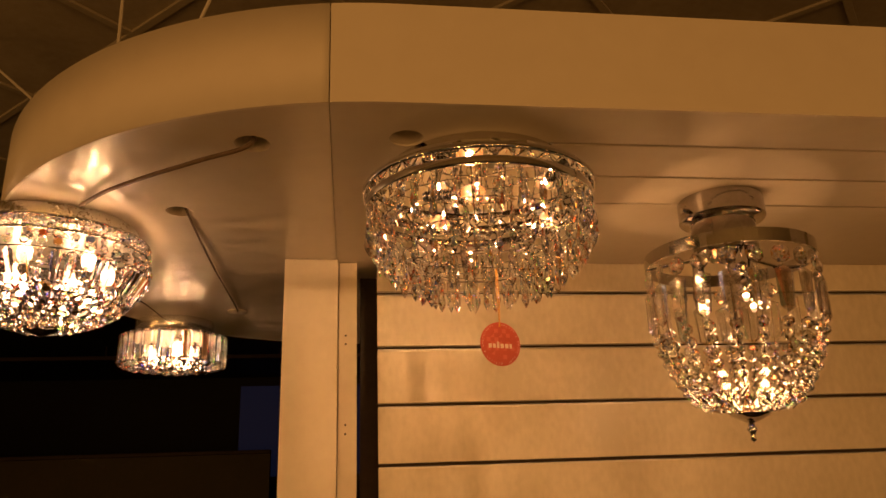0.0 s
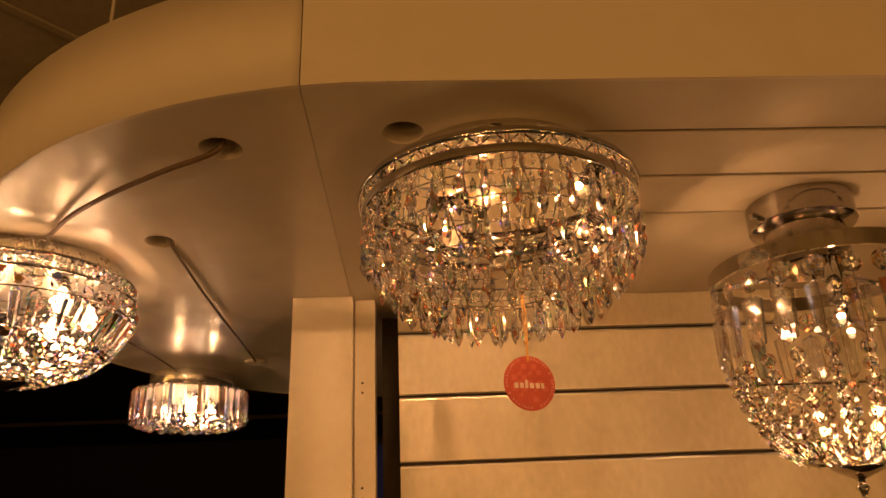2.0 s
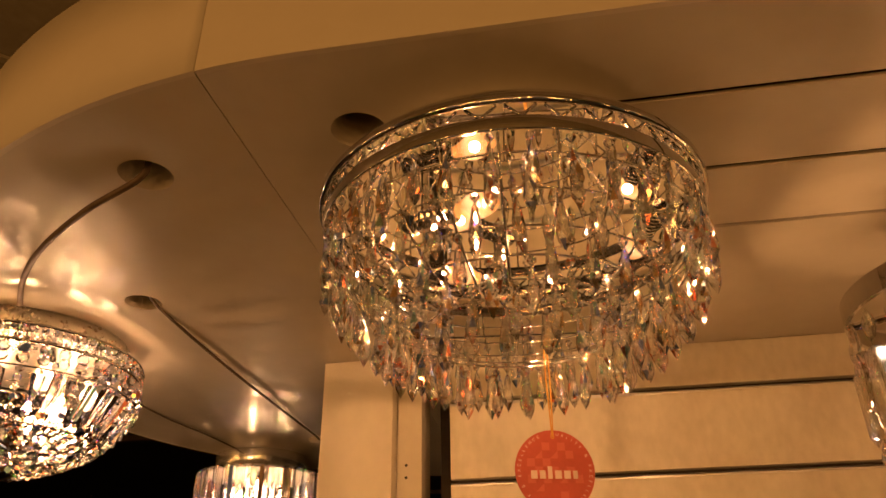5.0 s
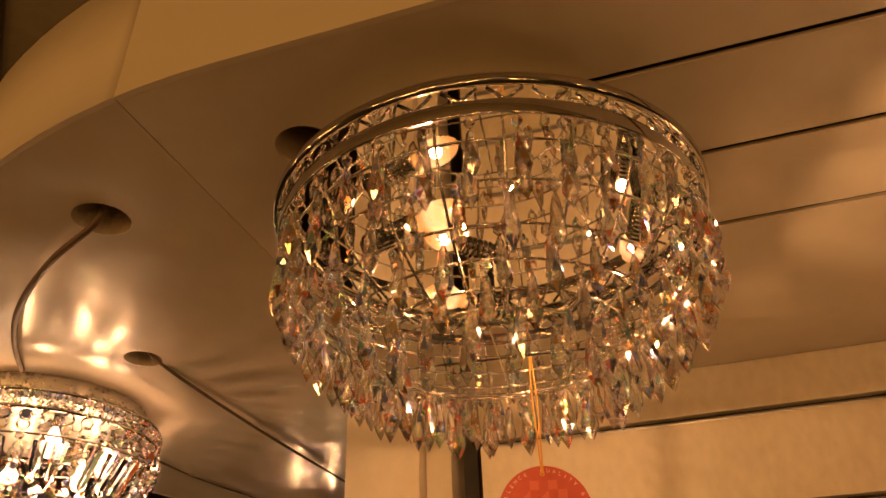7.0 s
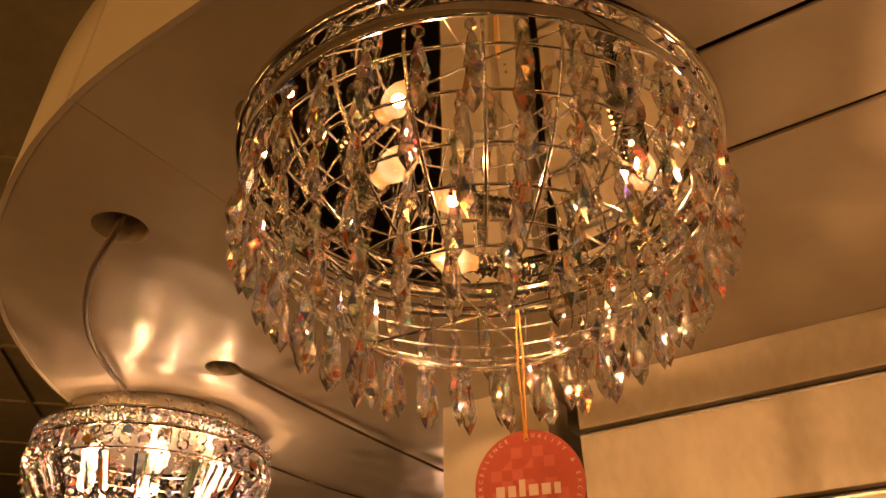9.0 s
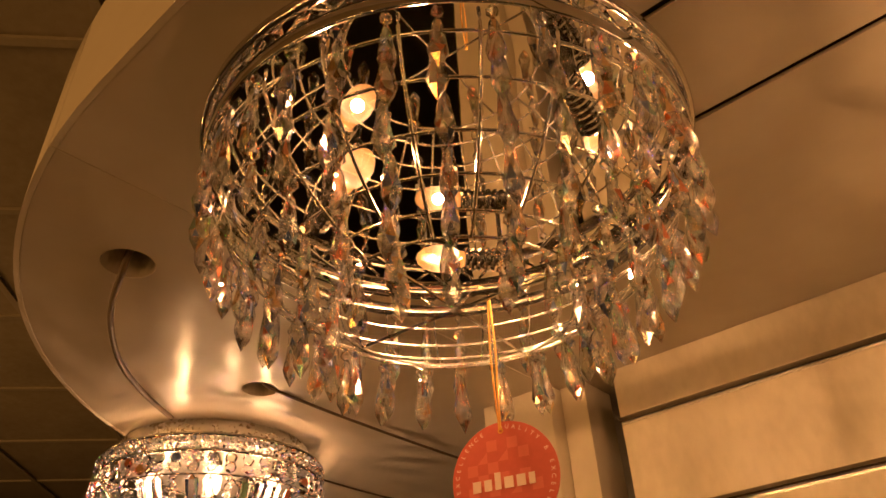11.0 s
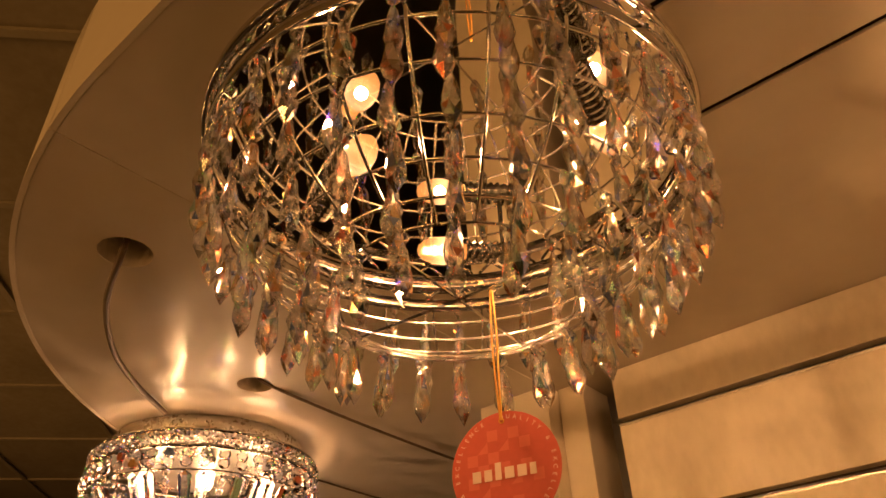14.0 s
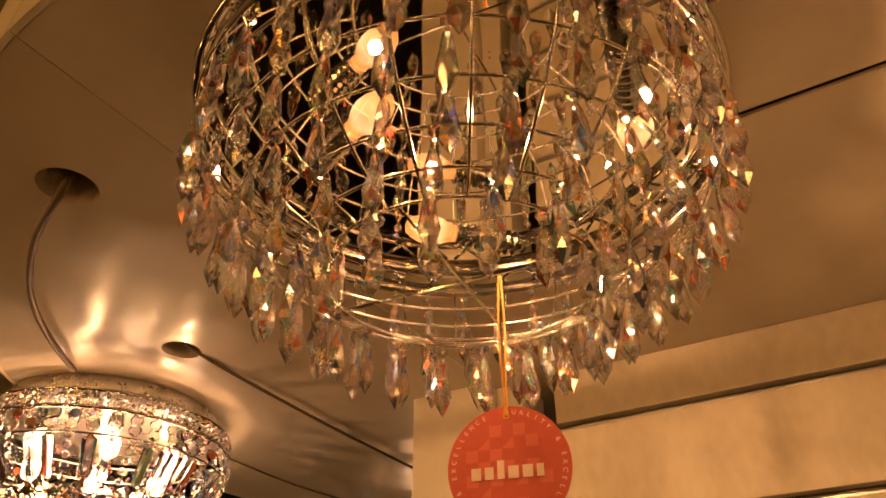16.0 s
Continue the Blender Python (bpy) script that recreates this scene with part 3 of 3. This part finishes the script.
def ring_letters(text, R, size):
    """Letters set round a circle, their feet to its middle, as one mesh."""
    bm = bmesh.new()
    for i, ch in enumerate(text):
        if ch == " ":
            continue
        cu = bpy.data.curves.new("letter", "FONT")
        cu.body, cu.size, cu.align_x = ch, size, "CENTER"
        ob = bpy.data.objects.new("letter", cu)
        me = bpy.data.meshes.new_from_object(ob)
        a = math.pi / 2 - 2 * math.pi * i / len(text)
        me.transform(Matrix.Rotation(a - math.pi / 2, 4, "Z") @ Matrix.Translation((0, R, 0.0009)))
        bm.from_mesh(me)
        bpy.data.objects.remove(ob)
        bpy.data.curves.remove(cu)
        bpy.data.meshes.remove(me)
    return bm


part("ring_lettering", ring_letters("QUALITY & EXCELLENCE  QUALITY & EXCELLENCE  ", 0.0315, 0.0040), INK, tag, "small white letters")
part("eyelet", lathe([(0.0012, 0.001), (0.002, 0.001), (0.002, -0.001), (0.0012, -0.001)], 12, True), GOLD, tag).location = (0, 0.0305, 0)
for dx in (-0.0012, 0.0012):
    part("thread", tube(smooth_path([(dx * 0.4, 0.0305, 0.0012), (dx, 0.060, 0.002), (dx * 1.6, 0.092, 0.001), (dx * 0.5, 0.1295, 0.0)], 5), 0.0007, 5), GOLD, tag, "gold thread")

# ---- the basket lamp on a short stem ----
BX, BY = 0.503, 0.214
basket = thing("basket_crystal_ceiling_lamp", (BX, BY, UZ), "lit chrome semi-flush lamp with a basket of crystal beads", "ceiling lamp")
basket.rotation_euler = (0, radians(1.1), 0)
part("ceiling_cup", lathe([(0, -0.0005), (0.085, -0.0005), (0.086, -0.004), (0.086, -0.044), (0.083, -0.047), (0.060, -0.050), (0, -0.050)], 56), SMOKED, basket)
part("stem", lathe([(0.061, -0.049), (0.064, -0.054), (0.064, -0.118), (0.061, -0.121), (0, -0.121)], 48), SMOKED, basket)
part("ring_band", lathe([(0.161, -0.118), (0.166, -0.118), (0.166, -0.144), (0.161, -0.144)], 80, True), CHROME, basket, "wide chrome band")
for i in range(3):
    a = 2 * math.pi * i / 3 + 0.4
    part("ring_spoke", tube([(0.05 * math.cos(a), 0.05 * math.sin(a), -0.119), (0.163 * math.cos(a), 0.163 * math.sin(a), -0.124)], 0.005, 8), CHROME, basket)
part("side_screw", tube([(-0.083, -0.02, -0.034), (-0.098, -0.022, -0.034)], 0.006, 8), CHROME, basket)


def basket_r(z):
    """The basket's radius at a height below the canopy."""
    pts = ((-0.15, 0.187), (-0.20, 0.191), (-0.25, 0.187), (-0.30, 0.176), (-0.35, 0.157), (-0.40, 0.126), (-0.43, 0.096), (-0.45, 0.06))
    for (z0, r0), (z1, r1) in zip(pts, pts[1:]):
        if z >= z1:
            return 0.865 * (r0 + (r1 - r0) * (z0 - z) / (z0 - z1))
    return 0.05


OCT = gem([(0, 0.0060), (0.007, 0.0056), (0.013, 0.0036), (0.0185, 0.0), (0.013, -0.0036), (0.007, -0.0056), (0, -0.0060)], 8, CRYSTAL, "octagon_crystal")
BEAD = gem([(0, 0.0108), (0.0052, 0.0094), (0.0090, 0.0056), (0.0108, 0.0), (0.0090, -0.0056), (0.0052, -0.0094), (0, -0.0108)], 9, CRYSTAL, "crystal_bead")
bm = bmesh.new()
for s in (1,):
    hw, t, h = 0.0190, 0.0050, 0.070
    a = [bm.verts.new(v) for v in ((-hw, 0, 0), (-hw * 0.55, -t, 0), (hw * 0.55, -t, 0), (hw, 0, 0), (hw * 0.55, t, 0), (-hw * 0.55, t, 0))]
    b = [bm.verts.new(v) for v in ((-hw * 0.8, 0, -h), (-hw * 0.4, -t, -h), (hw * 0.4, -t, -h), (hw * 0.8, 0, -h), (hw * 0.4, t, -h), (-hw * 0.4, t, -h))]
    c, d = bm.verts.new((0, 0, 0.008)), bm.verts.new((0, 0, -h - 0.011))
    for i in range(6):
        j = (i + 1) % 6
        bm.faces.new((a[i], a[j], b[j], b[i]))
        bm.faces.new((c, a[j], a[i]))
        bm.faces.new((d, b[i], b[j]))
PRISM = mesh_of("crystal_prism", bm, CRYSTAL_CLEAR)
N2 = 21
rng = random.Random(11)
wire_me = mesh_of("bead_wire", tube([(basket_r(z), 0, z) for z in [-0.148 - 0.015 * i for i in range(20)]], 0.0006, 4), CHROME)
for i in range(N2):
    turn = Matrix.Rotation(2 * math.pi * i / N2, 4, "Z")
    piece("bead_wire", wire_me, basket, turn)
    r = basket_r(-0.162)
    piece("octagon_crystal", OCT, basket, turn @ Matrix.Translation((r, 0, -0.168)) @ Euler((0, radians(90), rng.uniform(-0.3, 0.3))).to_matrix().to_4x4())
    r = basket_r(-0.205)
    piece("crystal_prism", PRISM, basket, turn @ Matrix.Translation((r, 0, -0.198)) @ Euler((0, 0.04, radians(90) + rng.uniform(-0.16, 0.16))).to_matrix().to_4x4())
    z, k = -0.292, 0
    while z > -0.418 and k < 10:
        r = basket_r(z)
        s = 1.06 - 0.05 * k
        piece("crystal_bead", BEAD, basket, turn @ Matrix.Translation((r, 0, z)) @ Euler((rng.uniform(-0.3, 0.3), rng.uniform(-0.3, 0.3), rng.uniform(0, 1))).to_matrix().to_4x4() @ Matrix.Scale(s, 4))
        z -= 0.0218 * s
        k += 1
SPIKE = gem([(0.0012, 0), (0.005, -0.012), (0.0062, -0.024), (0.0, -0.034)], 6, CRYSTAL_LIT, "spike_crystal")
for i in range(24):
    a = 2 * math.pi * i / 24
    piece("spike_crystal", SPIKE, basket, Matrix.Rotation(a, 4, "Z") @ Matrix.Translation((0.092, 0, -0.402)) @ Euler((0, radians(52), 0)).to_matrix().to_4x4() @ Matrix.Scale(1.55, 4))
part("bottom_cap", lathe([(0, -0.434), (0.039, -0.437), (0.036, -0.443), (0.018, -0.452), (0.006, -0.457), (0.0065, -0.463), (0.010, -0.469), (0.006, -0.476), (0.0035, -0.482), (0.006, -0.488), (0.0, -0.494)], 32), CHROME, basket, "chrome cap with finial", True)
part("centre_rod", tube([(0, 0, -0.120), (0, 0, -0.430)], 0.004, 8), CHROME, basket)
for a in (0.4, 2.5, 4.6):
    h = part("lamp_holder", lathe([(0, 0), (0.012, 0), (0.012, -0.05), (0.008, -0.055), (0, -0.055)], 16), CHROME, basket, "", True)
    h.location = (0.06 * math.cos(a), 0.06 * math.sin(a), -0.125)
    add_bulb(basket, (0.06 * math.cos(a), 0.06 * math.sin(a), -0.210), 0.0055, 0.024, BULB)
    bulb_lamp("bulb_light", (BX + 0.045 * math.cos(a), BY + 0.045 * math.sin(a), UZ - 0.375), 0.62, 0.020)

# ---- the bowl lamp ----
WX, WY2 = -0.894, 0.424
bowl = thing("bowl_crystal_ceiling_lamp", (WX, WY2, UZ), "brightly lit crystal bowl ceiling lamp with a studded chrome rim", "ceiling lamp")
part("ceiling_pan", lathe([(0, -0.0005), (0.165, -0.0005), (0.167, -0.004), (0.167, -0.030), (0.164, -0.034), (0, -0.034)], 64), BRUSHED, bowl, "", True)
for o in bowl.children:
    o.data.polygons.foreach_set("use_smooth", [abs(p.normal.z) < 0.9 for p in o.data.polygons])
for z in (-0.036, -0.062):
    part("rim_hoop", hoop(0.193, z, 0.0028), CHROME, bowl, "", True)
# added plate that throws bulb light back so the bowl glows evenly
part("reflector", lathe([(0, -0.0345), (0.162, -0.0345), (0.160, -0.038), (0, -0.038)], 56), BRUSHED, bowl, "added satin metal plate that brightens the bowl")
STUD = gem([(0, 0.0055), (0.0050, 0.0035), (0.0062, 0.0), (0.0050, -0.0035), (0, -0.0055)], 6, CRYSTAL_LIT, "rim_stud")
rng = random.Random(5)
for i in range(84):
    a = 2 * math.pi * i / 84
    for z in (-0.043, -0.055):
        piece("rim_stud", STUD, bowl, Matrix.Rotation(a + (0.037 if z < -0.05 else 0), 4, "Z") @ Matrix.Translation((0.1925, 0, z)) @ Euler((rng.uniform(0, 6), rng.uniform(0, 6), 0)).to_matrix().to_4x4())


def bowl_r(z):
    pts = ((-0.06, 0.192), (-0.09, 0.197), (-0.12, 0.190), (-0.15, 0.172), (-0.18, 0.140), (-0.20, 0.105), (-0.215, 0.06))
    for (z0, r0), (z1, r1) in zip(pts, pts[1:]):
        if z >= z1:
            return r0 + (r1 - r0) * (z0 - z) / (z0 - z1)
    return 0.04


def slope(f, z):
    return math.atan2(f(z) - f(z - 0.02), 0.02)


OCT2 = gem([(0, 0.004), (0.007, 0.004), (0.0105, 0.0), (0.007, -0.004), (0, -0.004)], 8, CRYSTAL_LIT, "octagon_crystal", False)
bm = bmesh.new()
hw, t, h = 0.0105, 0.005, 0.056
a = [bm.verts.new(v) for v in ((-hw, 0, 0), (-hw * 0.4, -t, 0), (hw * 0.4, -t, 0), (hw, 0, 0), (hw * 0.4, t, 0), (-hw * 0.4, t, 0))]
b = [bm.verts.new(v) for v in ((-hw * 0.75, 0, -h), (-hw * 0.3, -t, -h), (hw * 0.3, -t, -h), (hw * 0.75, 0, -h), (hw * 0.3, t, -h), (-hw * 0.3, t, -h))]
c, d = bm.verts.new((0, 0, 0.007)), bm.verts.new((0, 0, -h - 0.008))
for i in range(6):
    j = (i + 1) % 6
    bm.faces.new((a[i], a[j], b[j], b[i]))
    bm.faces.new((c, a[j], a[i]))
    bm.faces.new((d, b[i], b[j]))
PRISM2 = mesh_of("bowl_prism", bm, CRYSTAL_LIT)
N3 = 44
for i in range(N3):
    turn = Matrix.Rotation(2 * math.pi * i / N3, 4, "Z")
    for z in (-0.074, -0.089):
        piece("octagon_crystal", OCT2, bowl, turn @ Matrix.Translation((bowl_r(z), 0, z)) @ Euler((rng.uniform(-0.3, 0.3), radians(90), rng.uniform(-0.3, 0.3))).to_matrix().to_4x4() @ Matrix.Scale(0.95, 4))
    if i % 3 == 2:
        for k in range(6):
            z = -0.106 - 0.0125 * k
            piece("octagon_crystal", OCT2, bowl, turn @ Matrix.Translation((bowl_r(z) + 0.003, 0, z)) @ Euler((rng.uniform(-0.4, 0.4), radians(90) + rng.uniform(-0.3, 0.3), 0)).to_matrix().to_4x4() @ Matrix.Scale(0.62, 4))
    else:
        z = -0.108
        piece("bowl_prism", PRISM2, bowl, turn @ Matrix.Translation((bowl_r(z), 0, z)) @ Euler((0, slope(bowl_r, -0.13), 0)).to_matrix().to_4x4() @ Euler((0, 0, radians(90) + rng.uniform(-0.3, 0.3))).to_matrix().to_4x4())
for z, n in ((-0.168, 46), (-0.178, 44), (-0.187, 40), (-0.195, 34), (-0.202, 28), (-0.208, 22), (-0.213, 16), (-0.216, 10)):
    for i in range(n):
        piece("octagon_crystal", OCT2, bowl, Matrix.Rotation(2 * math.pi * (i + 0.5 * rng.random()) / n, 4, "Z") @ Matrix.Translation((bowl_r(z), 0, z)) @ Euler((rng.uniform(-0.3, 0.3), radians(90) + slope(bowl_r, z) + rng.uniform(-0.2, 0.2), 0)).to_matrix().to_4x4() @ Matrix.Scale(1.0, 4))
part("bottom_cap", lathe([(0, -0.212), (0.038, -0.214), (0.034, -0.222), (0.012, -0.230), (0, -0.236)], 32), CHROME, bowl, "chrome cap", True)
for R, z in ((0.192, -0.100), (0.150, -0.171), (0.055, -0.214)):
    part("hoop", hoop(R, z, 0.0016), CHROME, bowl, "", True)
for i in range(6):
    a = 2 * math.pi * i / 6 + 0.5
    add_bulb(bowl, (0.115 * math.cos(a), 0.115 * math.sin(a), -0.066), 0.013, 0.045, BULB_HOT)
    bulb_lamp("bulb_light", (WX + 0.09 * math.cos(a), WY2 + 0.09 * math.sin(a), UZ - 0.14), 0.85, 0.012, (1.0, 0.52, 0.23))

# ---- the drum lamp ----
DX, DY = -0.841, 1.342
drum = thing("drum_crystal_ceiling_lamp", (DX, DY, UZ), "small lit drum ceiling lamp with upright crystal bars", "ceiling lamp")
part("ceiling_pan", lathe([(0, -0.0005), (0.122, -0.0005), (0.123, -0.003), (0.123, -0.046), (0.119, -0.049), (0, -0.049)], 56), PEARL, drum, "", True)
for o in drum.children:
    o.data.polygons.foreach_set("use_smooth", [abs(p.normal.z) < 0.9 for p in o.data.polygons])
part("carrier_plate", lathe([(0, -0.050), (0.158, -0.050), (0.158, -0.054), (0, -0.054)], 56), CHROME, drum)
# another added plate, pale to brighten the bars from inside
part("reflector", lathe([(0, -0.0545), (0.150, -0.0545), (0.149, -0.057), (0, -0.057)], 56), ENAMEL, drum, "added pale enamel plate that brightens the drum")
bm = bmesh.new()
section = ((0.0070, -0.0030), (0.0070, 0.0030), (0.0020, 0.0112), (-0.0035, 0.0112), (-0.0058, 0.0), (-0.0035, -0.0112), (0.0020, -0.0112))
rows = [[bm.verts.new((x * k, y * k, z)) for x, y in section] for k, z in ((0.72, 0.0), (1.0, -0.005), (1.0, -0.088), (0.62, -0.096))]
for p, q in zip(rows, rows[1:]):
    for i in range(len(section)):
        j = (i + 1) % len(section)
        bm.faces.new((p[i], p[j], q[j], q[i]))
bm.faces.new(rows[0])
bm.faces.new(list(reversed(rows[-1])))
BAR = mesh_of("crystal_bar", bm, CRYSTAL_LIT)
for i in range(34):
    piece("crystal_bar", BAR, drum, Matrix.Rotation(2 * math.pi * i / 34, 4, "Z") @ Matrix.Translation((0.163, 0, -0.052)))
PETAL = gem([(0, 0.006), (0.010, 0.002), (0.013, 0.0), (0.009, -0.004), (0, -0.008)], 6, CRYSTAL_LIT, "petal_crystal")
for R, n in ((0.148, 26), (0.122, 20), (0.095, 16), (0.066, 11), (0.036, 6)):
    for i in range(n):
        piece("petal_crystal", PETAL, drum, Matrix.Rotation(2 * math.pi * (i + rng.uniform(-0.1, 0.1)) / n, 4, "Z") @ Matrix.Translation((R, 0, -0.147 - 0.006 * (0.16 - R) / 0.16)) @ Euler((rng.uniform(-0.4, 0.4), rng.uniform(-0.4, 0.4), 0)).to_matrix().to_4x4())
part("under_hoop", hoop(0.150, -0.138, 0.0018), CHROME, drum, "", True)
part("finial", lathe([(0, -0.050), (0.006, -0.052), (0.006, -0.140), (0.014, -0.146), (0.014, -0.152), (0, -0.158)], 20), CHROME, drum, "", True)
for i in range(3):
    a = 2 * math.pi * i / 3 + 0.9
    add_bulb(drum, (0.075 * math.cos(a), 0.075 * math.sin(a), -0.078), 0.014, 0.045, BULB_HOT)
for i in range(3):
    a = 2 * math.pi * i / 3 + 0.9
    bulb_lamp("bulb_light", (DX + 0.05 * math.cos(a), DY + 0.05 * math.sin(a), UZ - 0.12), 1.25, 0.010, (1.0, 0.52, 0.23))

# ---- loose cables ----
tagged(part("lamp_cable", tube(smooth_path([(-0.431, -0.004, UZ + 0.030), (-0.436, -0.006, UZ - 0.004), (-0.520, 0.026, UZ - 0.018), (-0.625, 0.095, UZ - 0.020), (-0.720, 0.185, UZ - 0.012), (-0.790, 0.270, UZ - 0.006)], 8), 0.0040, 8), CABLE, smooth=True), "brown coated lamp cable looping out of a round hole", "cable", "lamp cables")
tagged(part("lamp_cable", tube(smooth_path([(-0.605, 0.318, UZ + 0.020), (-0.600, 0.335, UZ - 0.0004), (-0.606, 0.64, UZ - 0.008), (-0.612, 1.10, UZ - 0.006), (-0.619, 1.18, UZ - 0.004)], 8), 0.0026, 8), CABLE, smooth=True), "thin brown lamp cable pulled straight under the canopy", "cable", "lamp cables")
tagged(part("lamp_cable", tube(smooth_path([(-0.885, 0.610, UZ - 0.004), (-0.890, 0.860, UZ - 0.006), (-0.868, 1.060, UZ - 0.006), (-0.862, 1.222, UZ - 0.004)], 8), 0.0022, 8), CABLE, smooth=True), "thin cable between the bowl lamp and the drum lamp", "cable", "lamp cables")
clip = thing("cable_clip", (-0.619, 1.18, UZ), "small pale cable outlet on the canopy underside", "cable outlet")
part("cover", lathe([(0, -0.0004), (0.030, -0.0004), (0.029, -0.004), (0.012, -0.007), (0, -0.007)], 28), FASCIA, clip, "", True)
